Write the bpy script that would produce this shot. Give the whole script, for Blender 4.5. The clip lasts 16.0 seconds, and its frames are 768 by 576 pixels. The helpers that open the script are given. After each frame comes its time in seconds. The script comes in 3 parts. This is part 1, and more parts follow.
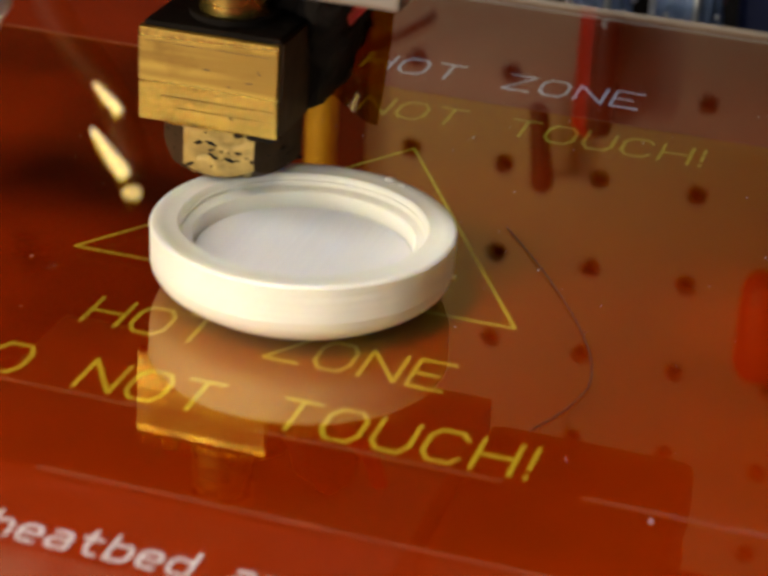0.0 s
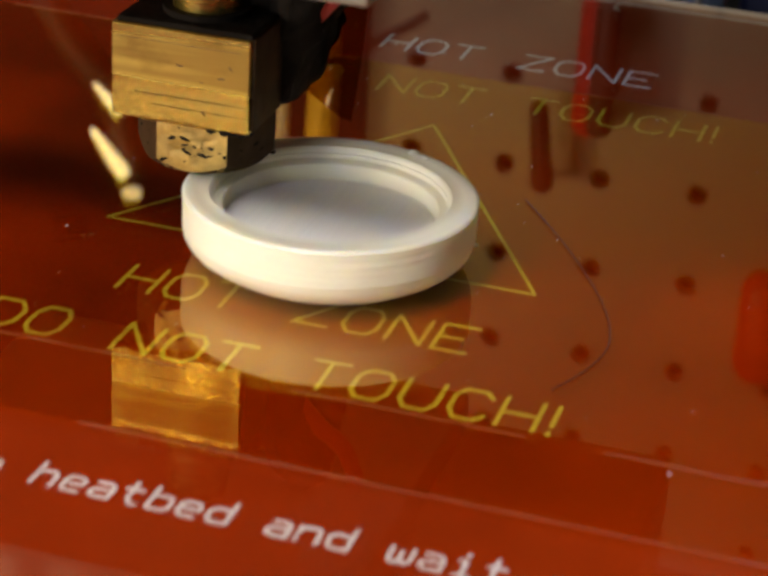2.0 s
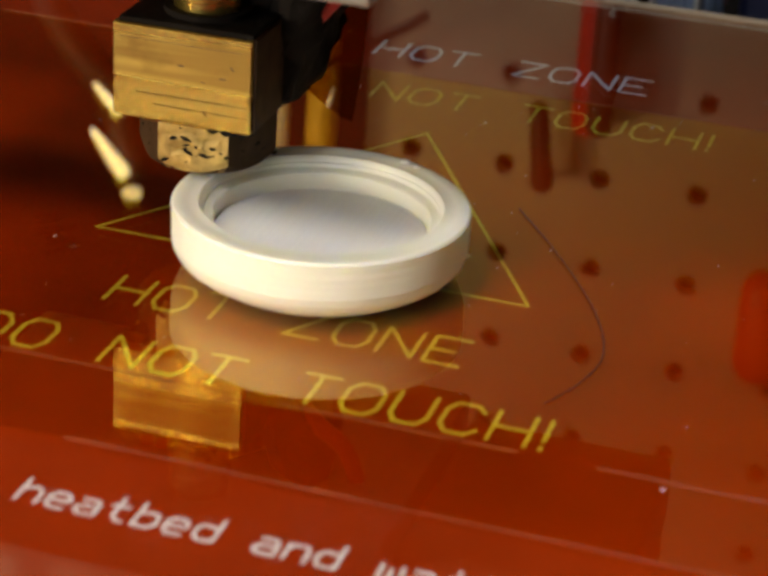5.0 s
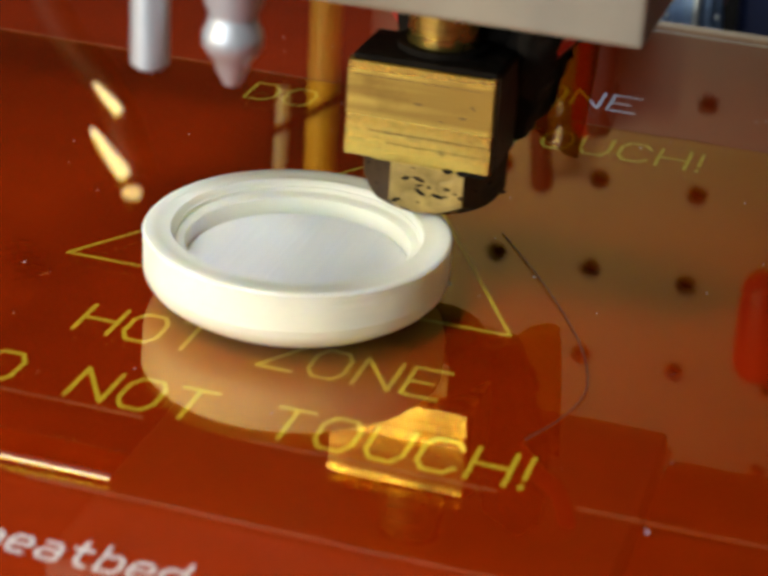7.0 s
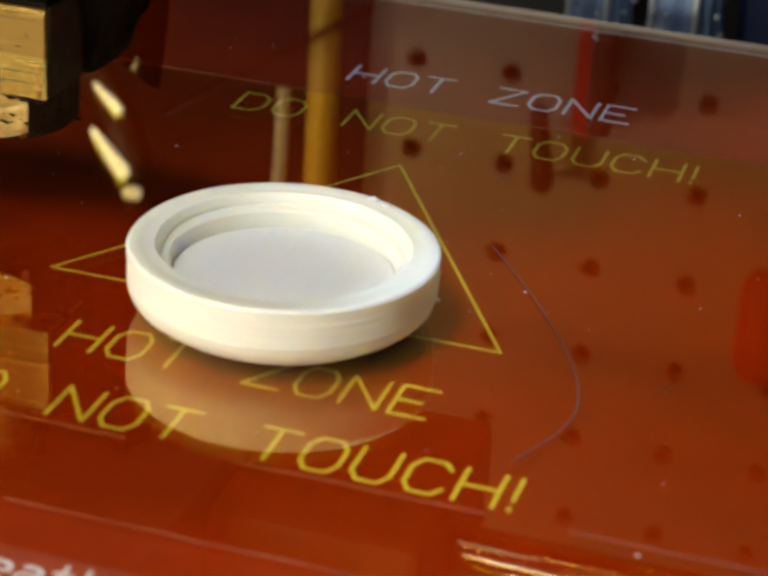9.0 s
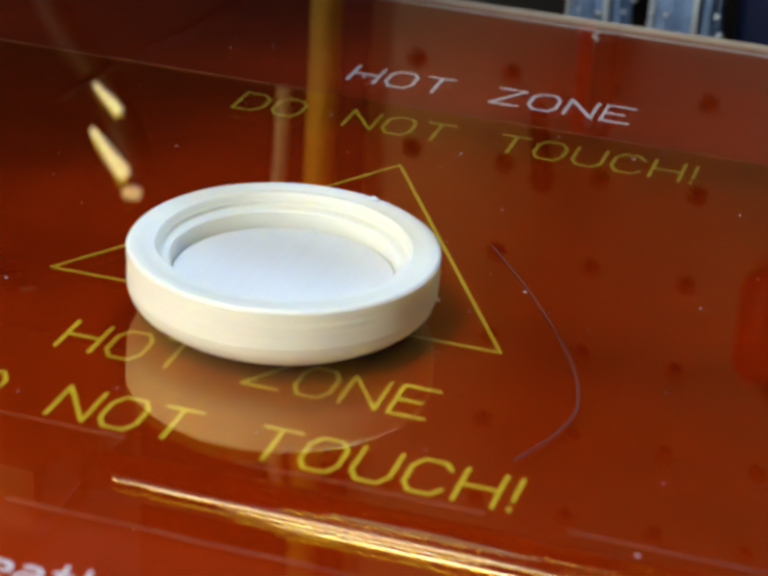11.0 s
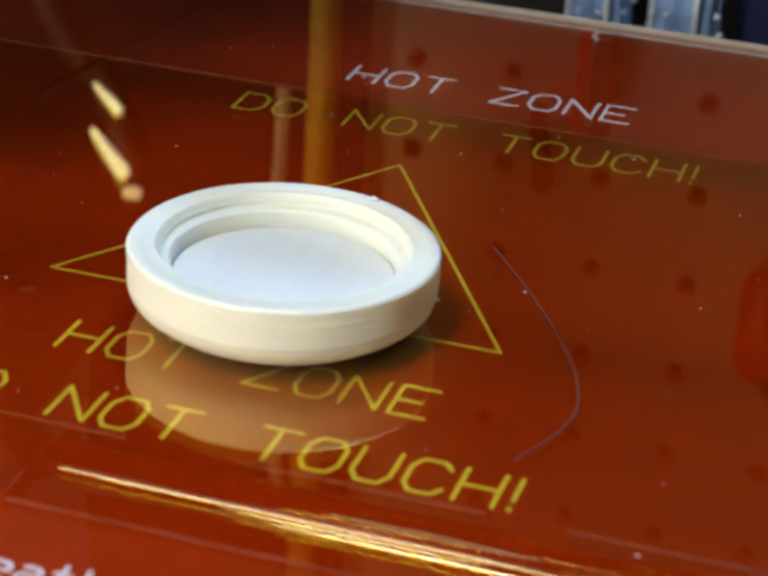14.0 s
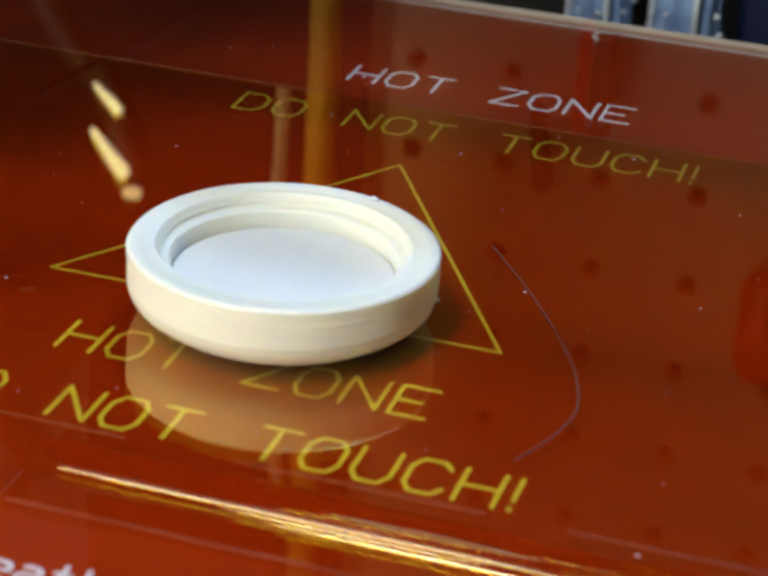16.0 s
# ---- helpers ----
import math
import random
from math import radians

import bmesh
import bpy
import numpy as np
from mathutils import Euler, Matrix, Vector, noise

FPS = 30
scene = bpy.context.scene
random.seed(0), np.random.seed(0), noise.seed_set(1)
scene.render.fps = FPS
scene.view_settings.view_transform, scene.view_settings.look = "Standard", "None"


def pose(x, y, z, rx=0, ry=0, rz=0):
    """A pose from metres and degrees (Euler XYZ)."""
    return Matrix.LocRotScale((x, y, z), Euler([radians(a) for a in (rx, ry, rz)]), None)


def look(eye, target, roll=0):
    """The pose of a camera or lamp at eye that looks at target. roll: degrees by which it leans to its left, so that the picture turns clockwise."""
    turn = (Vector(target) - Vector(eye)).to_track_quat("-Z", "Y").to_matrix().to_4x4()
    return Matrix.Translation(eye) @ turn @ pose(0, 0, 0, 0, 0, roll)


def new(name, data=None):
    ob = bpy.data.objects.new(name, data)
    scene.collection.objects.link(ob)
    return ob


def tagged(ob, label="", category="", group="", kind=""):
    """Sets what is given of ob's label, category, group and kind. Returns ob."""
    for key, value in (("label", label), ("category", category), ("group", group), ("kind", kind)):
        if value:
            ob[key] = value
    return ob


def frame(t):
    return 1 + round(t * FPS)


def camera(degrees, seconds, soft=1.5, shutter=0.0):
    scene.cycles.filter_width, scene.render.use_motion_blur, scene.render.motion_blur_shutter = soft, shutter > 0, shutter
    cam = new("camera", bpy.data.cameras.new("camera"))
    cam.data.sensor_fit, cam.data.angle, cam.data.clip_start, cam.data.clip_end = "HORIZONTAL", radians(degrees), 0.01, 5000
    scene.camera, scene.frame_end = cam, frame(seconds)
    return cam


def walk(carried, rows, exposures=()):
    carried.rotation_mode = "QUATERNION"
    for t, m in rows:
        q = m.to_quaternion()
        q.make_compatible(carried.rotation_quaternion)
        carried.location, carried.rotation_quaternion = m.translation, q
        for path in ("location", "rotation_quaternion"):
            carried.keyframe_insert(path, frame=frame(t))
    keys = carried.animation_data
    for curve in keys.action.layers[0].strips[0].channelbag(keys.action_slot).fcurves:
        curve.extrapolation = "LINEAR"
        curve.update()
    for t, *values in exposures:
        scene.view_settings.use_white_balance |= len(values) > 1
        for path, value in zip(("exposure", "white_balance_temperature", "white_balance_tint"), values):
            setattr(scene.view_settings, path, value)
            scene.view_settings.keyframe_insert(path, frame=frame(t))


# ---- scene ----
# ---------------------------------------------------------------- camera
MM = 0.001
EYE = Vector((0.0, 0.0, 0.127))
AHEAD = Vector((-0.24889, 0.86765, -0.43041))
cam = camera(20.4, 16.0, soft=3.0, shutter=0.5)
cam.data.dof.use_dof, cam.data.dof.focus_distance, cam.data.dof.aperture_fstop = True, 0.32, 36.0
VIEW = look(EYE, EYE + AHEAD, 3.522)
walk(cam, [(0.0, VIEW), (16.0, VIEW)], exposures=[
    (0.0, 0.15, 6550, 11), (0.5, 0.16, 6450, 10), (1.0, 0.22, 6200, 7), (1.5, 0.14, 6400, 9), (2.5, 0.05, 6750, 12), (3.0, 0.36, 6650, 9), (3.4, 0.32, 6600, 8), (4.3, 0.10, 6500, 8), (5.5, 0.10, 6800, 10),
    (6.5, 0.40, 6200, 1), (7.0, 0.30, 5950, 2), (7.5, 0.06, 6050, 4), (8.0, 0.06, 6150, 6), (9.2, -0.03, 6200, 6), (11.3, -0.25, 5950, 4), (16.0, -0.25, 5950, 4)])

# ---------------------------------------------------------------- light
world = bpy.data.worlds.new("room_air")
scene.world = world
world.use_nodes = True
world.node_tree.nodes["Background"].inputs[0].default_value = (0.9, 0.85, 0.8, 1)
world.node_tree.nodes["Background"].inputs[1].default_value = 0.02


def area_lamp(name, eye, target, size, watts, colour):
    data = bpy.data.lights.new(name, "AREA")
    data.shape, data.size = "DISK", size
    data.energy, data.color = watts, colour
    ob = new(name, data)
    ob.matrix_world = look(eye, target)
    return ob


# Unseen low fill, added to light the pegboard until the parked head blocks it.
area_lamp("pegboard_fill", (-0.56, -0.20, 0.10), (-0.09, 0.45, 0.08), 0.07, 1.7, (1.0, 0.82, 0.56))


def hooded_lamp(name, eye, target, watts, colour, beam, soft, radius):
    data = bpy.data.lights.new(name, "SPOT")
    data.energy, data.color, data.shadow_soft_size = watts, colour, radius
    data.spot_size, data.spot_blend = radians(beam), soft
    new(name, data).matrix_world = look(eye, target)


# Unseen point light, added to brighten the post and string behind the bed.
post_fill = bpy.data.lights.new("post_fill_light", "POINT")
post_fill.energy, post_fill.color, post_fill.shadow_soft_size = 0.02, (1.0, 0.84, 0.55), 0.004
new("post_fill_light", post_fill).location = (-0.290, 0.468, 0.105)
hooded_lamp("hooded_work_lamp", (-0.27, -0.40, 0.42), (-0.074, 0.220, 0.0), 6.5, (1.0, 0.94, 0.84), 19, 0.95, 0.07)
hooded_lamp("overhead_lamp", (-0.24, -0.22, 0.88), (-0.085, 0.225, 0.0), 27.0, (1.0, 0.95, 0.88), 25, 0.7, 0.13)
area_lamp("window_light", (-0.05, 0.85, 0.95), (-0.083, 0.25, 0.01), 0.25, 10.5, (0.52, 0.69, 1.0))
strip = area_lamp("front_window_light", (-0.50, -1.40, 0.20), (-0.08, 0.30, 0.05), 0.9, 12.0, (1.0, 0.98, 0.96))
strip.data.shape, strip.data.size, strip.data.size_y = "RECTANGLE", 1.2, 0.45

# ---------------------------------------------------------------- materials


def material(name, colour, rough=0.5, metal=0.0, vary=0.12, scale=400.0, bump=0.02, coat=0.0, bump_scale=None, stretch=None):
    m = bpy.data.materials.new(name)
    m.use_nodes = True
    nt = m.node_tree
    b = nt.nodes["Principled BSDF"]
    tc = nt.nodes.new("ShaderNodeTexCoord")
    mp = nt.nodes.new("ShaderNodeMapping")
    mp.inputs["Scale"].default_value = stretch or (1, 1, 1)
    nt.links.new(tc.outputs["Object"], mp.inputs[0])
    fine = nt.nodes.new("ShaderNodeTexNoise")
    fine.inputs["Scale"].default_value, fine.inputs["Detail"].default_value = scale, 6
    broad = nt.nodes.new("ShaderNodeTexNoise")
    broad.inputs["Scale"].default_value, broad.inputs["Detail"].default_value = scale / 9, 3
    add = nt.nodes.new("ShaderNodeMath")
    add.operation = "ADD"
    half = nt.nodes.new("ShaderNodeMath")
    half.operation, half.inputs[1].default_value = "MULTIPLY", 0.5
    ramp = nt.nodes.new("ShaderNodeValToRGB")
    ramp.color_ramp.elements[0].position, ramp.color_ramp.elements[1].position = 0.3, 0.7
    ramp.color_ramp.elements[0].color = (*[c * (1 - vary) for c in colour], 1)
    ramp.color_ramp.elements[1].color = (*[min(1, c * (1 + vary)) for c in colour], 1)
    for n in (fine, broad):
        nt.links.new(mp.outputs[0], n.inputs["Vector"])
    nt.links.new(fine.outputs[0], add.inputs[0])
    nt.links.new(broad.outputs[0], add.inputs[1])
    nt.links.new(add.outputs[0], half.inputs[0])
    nt.links.new(half.outputs[0], ramp.inputs[0])
    nt.links.new(ramp.outputs[0], b.inputs["Base Color"])
    b.inputs["Roughness"].default_value, b.inputs["Metallic"].default_value = rough, metal
    if coat:
        b.inputs["Coat Weight"].default_value, b.inputs["Coat Roughness"].default_value = coat, 0.04
    if bump:
        bp = nt.nodes.new("ShaderNodeBump")
        bp.inputs["Strength"].default_value, bp.inputs["Distance"].default_value = bump, 0.001
        src = fine
        if bump_scale:
            src = nt.nodes.new("ShaderNodeTexNoise")
            src.inputs["Scale"].default_value = bump_scale
            nt.links.new(mp.outputs[0], src.inputs["Vector"])
        nt.links.new(src.outputs[0], bp.inputs["Height"])
        nt.links.new(bp.outputs[0], b.inputs["Normal"])
    return m


def film_material(name, tint, gloss, base, rough=0.02, ripple=0.02):
    """A clear coloured film: tinted see-through body under a glossy skin."""
    m = bpy.data.materials.new(name)
    m.use_nodes = True
    nt = m.node_tree
    nt.nodes.remove(nt.nodes["Principled BSDF"])
    out = nt.nodes["Material Output"]
    tr = nt.nodes.new("ShaderNodeBsdfTransparent")
    gl = nt.nodes.new("ShaderNodeBsdfGlossy")
    mix = nt.nodes.new("ShaderNodeMixShader")
    lw = nt.nodes.new("ShaderNodeLayerWeight")
    lw.inputs["Blend"].default_value = 0.5
    power = nt.nodes.new("ShaderNodeMath")
    power.operation, power.inputs[1].default_value = "POWER", 4.0
    gain = nt.nodes.new("ShaderNodeMath")
    gain.operation, gain.inputs[1].default_value, gain.inputs[2].default_value = "MULTIPLY_ADD", 1 - base, base
    tr.inputs[0].default_value = (*tint, 1)
    gl.inputs["Color"].default_value = (*gloss, 1)
    gl.inputs["Roughness"].default_value = rough
    tc = nt.nodes.new("ShaderNodeTexCoord")
    ns = nt.nodes.new("ShaderNodeTexNoise")
    ns.inputs["Scale"].default_value, ns.inputs["Detail"].default_value = 60, 2
    bp = nt.nodes.new("ShaderNodeBump")
    bp.inputs["Strength"].default_value, bp.inputs["Distance"].default_value = ripple, 0.001
    nt.links.new(tc.outputs["Object"], ns.inputs["Vector"])
    nt.links.new(ns.outputs[0], bp.inputs["Height"])
    nt.links.new(bp.outputs[0], gl.inputs["Normal"])
    nt.links.new(lw.outputs["Facing"], power.inputs[0])
    nt.links.new(power.outputs[0], gain.inputs[0])
    nt.links.new(gain.outputs[0], mix.inputs[0])
    nt.links.new(tr.outputs[0], mix.inputs[1])
    nt.links.new(gl.outputs[0], mix.inputs[2])
    nt.links.new(mix.outputs[0], out.inputs["Surface"])
    return m


def glow_material(name, colour, strength):
    m = bpy.data.materials.new(name)
    m.use_nodes = True
    b = m.node_tree.nodes["Principled BSDF"]
    b.inputs["Base Color"].default_value = (*colour, 1)
    b.inputs["Emission Color"].default_value, b.inputs["Emission Strength"].default_value = (*colour, 1), strength
    return m


def brass_material(name, bright, stain):
    """Machined brass: long brown rubbed bands, small burnt blotches, uneven gloss."""
    m = bpy.data.materials.new(name)
    m.use_nodes = True
    nt = m.node_tree
    b = nt.nodes["Principled BSDF"]
    tc = nt.nodes.new("ShaderNodeTexCoord")

    def grain(stretch, scale, detail, low, high):
        mp = nt.nodes.new("ShaderNodeMapping")
        mp.inputs["Scale"].default_value = stretch
        ns = nt.nodes.new("ShaderNodeTexNoise")
        ns.inputs["Scale"].default_value, ns.inputs["Detail"].default_value = scale, detail
        span = nt.nodes.new("ShaderNodeMapRange")
        span.inputs["From Min"].default_value, span.inputs["From Max"].default_value = low, high
        nt.links.new(tc.outputs["Object"], mp.inputs[0])
        nt.links.new(mp.outputs[0], ns.inputs["Vector"])
        nt.links.new(ns.outputs[0], span.inputs["Value"])
        return span.outputs[0]

    bands = grain((0.04, 1, 1), 300, 2.5, 0.46, 0.68)
    blots = grain((0.6, 1, 1), 230, 5, 0.58, 0.74)
    lines = grain((0.02, 1, 1), 2600, 2, 0.3, 0.7)
    colour = None
    for k, (fac, tint, amount) in enumerate(((bands, stain, 0.8), (blots, [c * 0.8 for c in stain], 0.7))):
        mix = nt.nodes.new("ShaderNodeMix")
        mix.data_type = "RGBA"
        gain = nt.nodes.new("ShaderNodeMath")
        gain.operation, gain.inputs[1].default_value = "MULTIPLY", amount
        nt.links.new(fac, gain.inputs[0])
        nt.links.new(gain.outputs[0], mix.inputs["Factor"])
        if colour is None:
            mix.inputs[6].default_value = (*bright, 1)
        else:
            nt.links.new(colour, mix.inputs[6])
        mix.inputs[7].default_value = (*tint, 1)
        colour = mix.outputs[2]
    nt.links.new(colour, b.inputs["Base Color"])
    rough = nt.nodes.new("ShaderNodeMapRange")
    rough.inputs["To Min"].default_value, rough.inputs["To Max"].default_value = 0.24, 0.42
    nt.links.new(bands, rough.inputs["Value"])
    nt.links.new(rough.outputs[0], b.inputs["Roughness"])
    b.inputs["Metallic"].default_value = 0.95
    bp = nt.nodes.new("ShaderNodeBump")
    bp.inputs["Strength"].default_value, bp.inputs["Distance"].default_value = 0.12, 0.0001
    nt.links.new(lines, bp.inputs["Height"])
    nt.links.new(bp.outputs[0], b.inputs["Normal"])
    return m


RED_MASK = material("red_solder_mask", (0.29, 0.024, 0.002), 0.5, vary=0.14, scale=120, bump=0.0)
RED_MASK.node_tree.nodes["Principled BSDF"].inputs["Specular IOR Level"].default_value = 0.0
SILK = material("white_silkscreen_ink", (0.74, 0.72, 0.74), 0.6, vary=0.06, scale=900, bump=0.02)
KAPTON = film_material("amber_polyimide_film", (0.98, 0.84, 0.17), (1.0, 0.90, 0.72), 0.045, 0.02, 0.0003)
GLASS_TOP = film_material("clear_glass_face", (0.98, 0.98, 0.97), (1, 0.87, 0.66), 0.045, 0.02, 0.0003)
GLASS_EDGE = material("ground_glass_edge", (0.55, 0.52, 0.48), 0.25, vary=0.1, scale=300, bump=0.05)
CLEAR = film_material("film_underside", (1, 1, 1), (1, 1, 1), 0.0)
FLAP = film_material("amber_tape_flap", (0.74, 0.52, 0.05), (1.0, 0.8, 0.4), 0.05, 0.15, 0.05)
PLASTIC = material("cream_printed_plastic", (0.86, 0.86, 0.76), 0.42, vary=0.03, scale=700, bump=0.03, stretch=(1, 1, 6))
FLOOR_PLASTIC = material("cream_plastic_print_lines", (0.88, 0.86, 0.80), 0.4, vary=0.03, scale=900, bump=0.12, stretch=(1.6, 0.06, 1))
for m in (PLASTIC, FLOOR_PLASTIC):
    b = m.node_tree.nodes["Principled BSDF"]
    b.inputs["Subsurface Weight"].default_value, b.inputs["Subsurface Scale"].default_value = 0.7, 0.0022
    b.inputs["Subsurface Radius"].default_value = (1.0, 0.85, 0.55)
BRASS = brass_material("worn_brass", (0.70, 0.51, 0.12), (0.27, 0.15, 0.035))
DIRTY_BRASS = material("charred_brass", (0.50, 0.35, 0.12), 0.42, 0.9, vary=0.5, scale=560, bump=0.4)
SCORCH = material("brown_scorch", (0.13, 0.075, 0.025), 0.5, 0.4, vary=0.4, scale=900, bump=0.1)
DARK_BROWN = material("dark_brown", (0.055, 0.03, 0.014), 0.6, 0.2, vary=0.5, scale=400, bump=0.15)
CHAR = material("black_char", (0.012, 0.009, 0.007), 0.85, vary=0.4, scale=500, bump=0.4)
for m in (CHAR, DARK_BROWN):
    m.node_tree.nodes["Principled BSDF"].inputs["Specular IOR Level"].default_value = 0.12
ALU = material("grey_cast_aluminium", (0.33, 0.28, 0.21), 0.5, 0.3, vary=0.08, scale=250, bump=0.04)
STEEL = material("bright_zinc_steel", (0.62, 0.64, 0.70), 0.42, 0.6, vary=0.08, scale=500, bump=0.02)
CHROME = material("ground_chrome_steel", (0.78, 0.78, 0.79), 0.05, 1.0, vary=0.03, scale=600, bump=0.0)
BODY = material("orange_brown_casting", (0.34, 0.18, 0.06), 0.6, 0.0, vary=0.12, scale=200, bump=0.05)
BLACK = material("black_plastic", (0.015, 0.014, 0.014), 0.45, vary=0.25, scale=300, bump=0.05)
PEG = material("tan_pegboard_face", (0.41, 0.31, 0.225), 0.5, vary=0.05, scale=60, bump=0.02)
# Warm light on the smooth rod is put into this yellow.
WARM_LIT_ROD = material("warm_lit_rod", (0.95, 0.62, 0.07), 0.4, 0.1, vary=0.1, scale=200, bump=0.02)
RED_GRIP = material("red_rubber_grip", (0.62, 0.02, 0.012), 0.4, vary=0.1, scale=200, bump=0.04)
RED_WIRE = material("red_wire_sleeve", (0.5, 0.02, 0.012), 0.45, vary=0.1, scale=300, bump=0.02)
WALL = material("dull_brown_wall", (0.014, 0.009, 0.008), 0.8, vary=0.1, scale=8, bump=0.03)
CEIL = material("ceiling_paint", (0.6, 0.57, 0.53), 0.8, vary=0.04, scale=6, bump=0.02)
DESK = material("dark_desk_top", (0.045, 0.035, 0.03), 0.5, vary=0.2, scale=30, bump=0.03)
HAIR = material("dark_plastic_string", (0.10, 0.04, 0.02), 0.5, vary=0.1, scale=300, bump=0.0)
LIT_EDGE = material("lit_edge_tan", (0.60, 0.42, 0.27), 0.6, vary=0.08, scale=700, bump=0.02)
TAPE_EDGE = material("pale_tape_edge", (0.26, 0.07, 0.02), 0.4, vary=0.5, scale=260, bump=0.1)
NAVY = material("navy_plastic", (0.02, 0.03, 0.10), 0.4, vary=0.2, scale=90, bump=0.03)
CORD = material("dark_purple_cable_sleeve", (0.010, 0.004, 0.009), 0.7, vary=0.2, scale=300, bump=0.03)
CORD.node_tree.nodes["Principled BSDF"].inputs["Specular IOR Level"].default_value = 0.08
OXBLOOD = material("dark_red_rubber", (0.07, 0.012, 0.008), 0.5, vary=0.2, scale=200, bump=0.04)
FIBRE = material("white_nylon_string", (0.9, 0.88, 0.83), 0.5, vary=0.05, scale=300, bump=0.02)
# Clear jars: the blue light passing through them is put into the colour.
BLUE_LIT_GLASS = material("blue_lit_glass", (0.36, 0.52, 1.0), 0.06, vary=0.35, scale=420, bump=0.05)
# Near-white: puts the jars' sparkles into the colour, and colours the ribs.
PALE_GLASS = material("pale_jar_glass", (0.85, 0.92, 1.0), 0.05, vary=0.05, scale=300, bump=0.0)
BULB_DIM = glow_material("dim_bulb", (1.0, 0.88, 0.76), 1.3)
BULB = glow_material("warm_bulb", (1.0, 0.96, 0.88), 2.3)
SHADE = material("brown_lamp_arm", (0.035, 0.02, 0.014), 0.6, vary=0.15, scale=80, bump=0.05)

# ---------------------------------------------------------------- mesh tools


def mesh_object(name, bm, mat, smooth=False):
    me = bpy.data.meshes.new(name)
    bm.normal_update()
    bm.to_mesh(me)
    bm.free()
    for m in mat if isinstance(mat, (list, tuple)) else [mat]:
        me.materials.append(m)
    if smooth:
        for p in me.polygons:
            p.use_smooth = True
        me.set_sharp_from_angle(angle=radians(40))
    return new(name, me)


def part(name, bm, mat, parent, label="", smooth=False):
    ob = mesh_object(name, bm, mat, smooth)
    ob.parent = parent
    if label:
        ob["label"] = label
    return ob


def holder(name, at=(0, 0, 0)):
    ob = new(name)
    ob.empty_display_size = 0.01
    ob.location = at
    return ob


def box(bm, lo, hi, bevel=0.0, seg=2):
    g = bmesh.ops.create_cube(bm, size=1)
    for v in g["verts"]:
        v.co = Vector([l + (c + 0.5) * (h - l) for l, h, c in zip(lo, hi, v.co)])
    if bevel:
        es = list({e for v in g["verts"] for e in v.link_edges})
        bmesh.ops.bevel(bm, geom=es, offset=bevel, segments=seg, affect="EDGES", profile=0.5)
    return bm


def rod(bm, a, b, r, n=24, r2=None):
    a, b = Vector(a), Vector(b)
    m = Matrix.Translation((a + b) / 2) @ (b - a).to_track_quat("Z", "Y").to_matrix().to_4x4()
    bmesh.ops.create_cone(bm, cap_ends=True, segments=n, radius1=r, radius2=r if r2 is None else r2, depth=(b - a).length, matrix=m)
    return bm


def lathe(bm, profile, n=96, centre=(0, 0, 0)):
    """Turns (radius, height) pairs about the upright axis; a closed ring of pairs."""
    rings = []
    for r, z in profile:
        if r < 1e-7:
            rings.append([bm.verts.new((centre[0], centre[1], centre[2] + z))])
        else:
            rings.append([bm.verts.new((centre[0] + r * math.cos(2 * math.pi * i / n), centre[1] + r * math.sin(2 * math.pi * i / n), centre[2] + z)) for i in range(n)])
    for p, q in zip(rings, rings[1:]):
        for i in range(n):
            j = (i + 1) % n
            if len(p) == 1:
                bm.faces.new((p[0], q[j], q[i]))
            elif len(q) == 1:
                bm.faces.new((p[i], p[j], q[0]))
            else:
                bm.faces.new((p[i], p[j], q[j], q[i]))
    bmesh.ops.recalc_face_normals(bm, faces=bm.faces)
    return bm


def tube(bm, points, r, n=10, steps=6):
    """A round string through points, smoothed."""
    pts = [Vector(p) for p in points]
    path = []
    for i in range(len(pts) - 1):
        p0, p1, p2, p3 = pts[max(i - 1, 0)], pts[i], pts[i + 1], pts[min(i + 2, len(pts) - 1)]
        for k in range(steps):
            t = k / steps
            path.append(0.5 * (2 * p1 + (p2 - p0) * t + (2 * p0 - 5 * p1 + 4 * p2 - p3) * t * t + (3 * p1 - p0 - 3 * p2 + p3) * t ** 3))
    path.append(pts[-1])
    rings = []
    for i, p in enumerate(path):
        d = (path[min(i + 1, len(path) - 1)] - path[max(i - 1, 0)]).normalized()
        q = d.to_track_quat("Z", "Y")
        rings.append([bm.verts.new(p + q @ Vector((r * math.cos(2 * math.pi * k / n), r * math.sin(2 * math.pi * k / n), 0))) for k in range(n)])
    for a, b in zip(rings, rings[1:]):
        for k in range(n):
            bm.faces.new((a[k], a[(k + 1) % n], b[(k + 1) % n], b[k]))
    bm.faces.new(rings[0][::-1])
    bm.faces.new(rings[-1])
    return bm


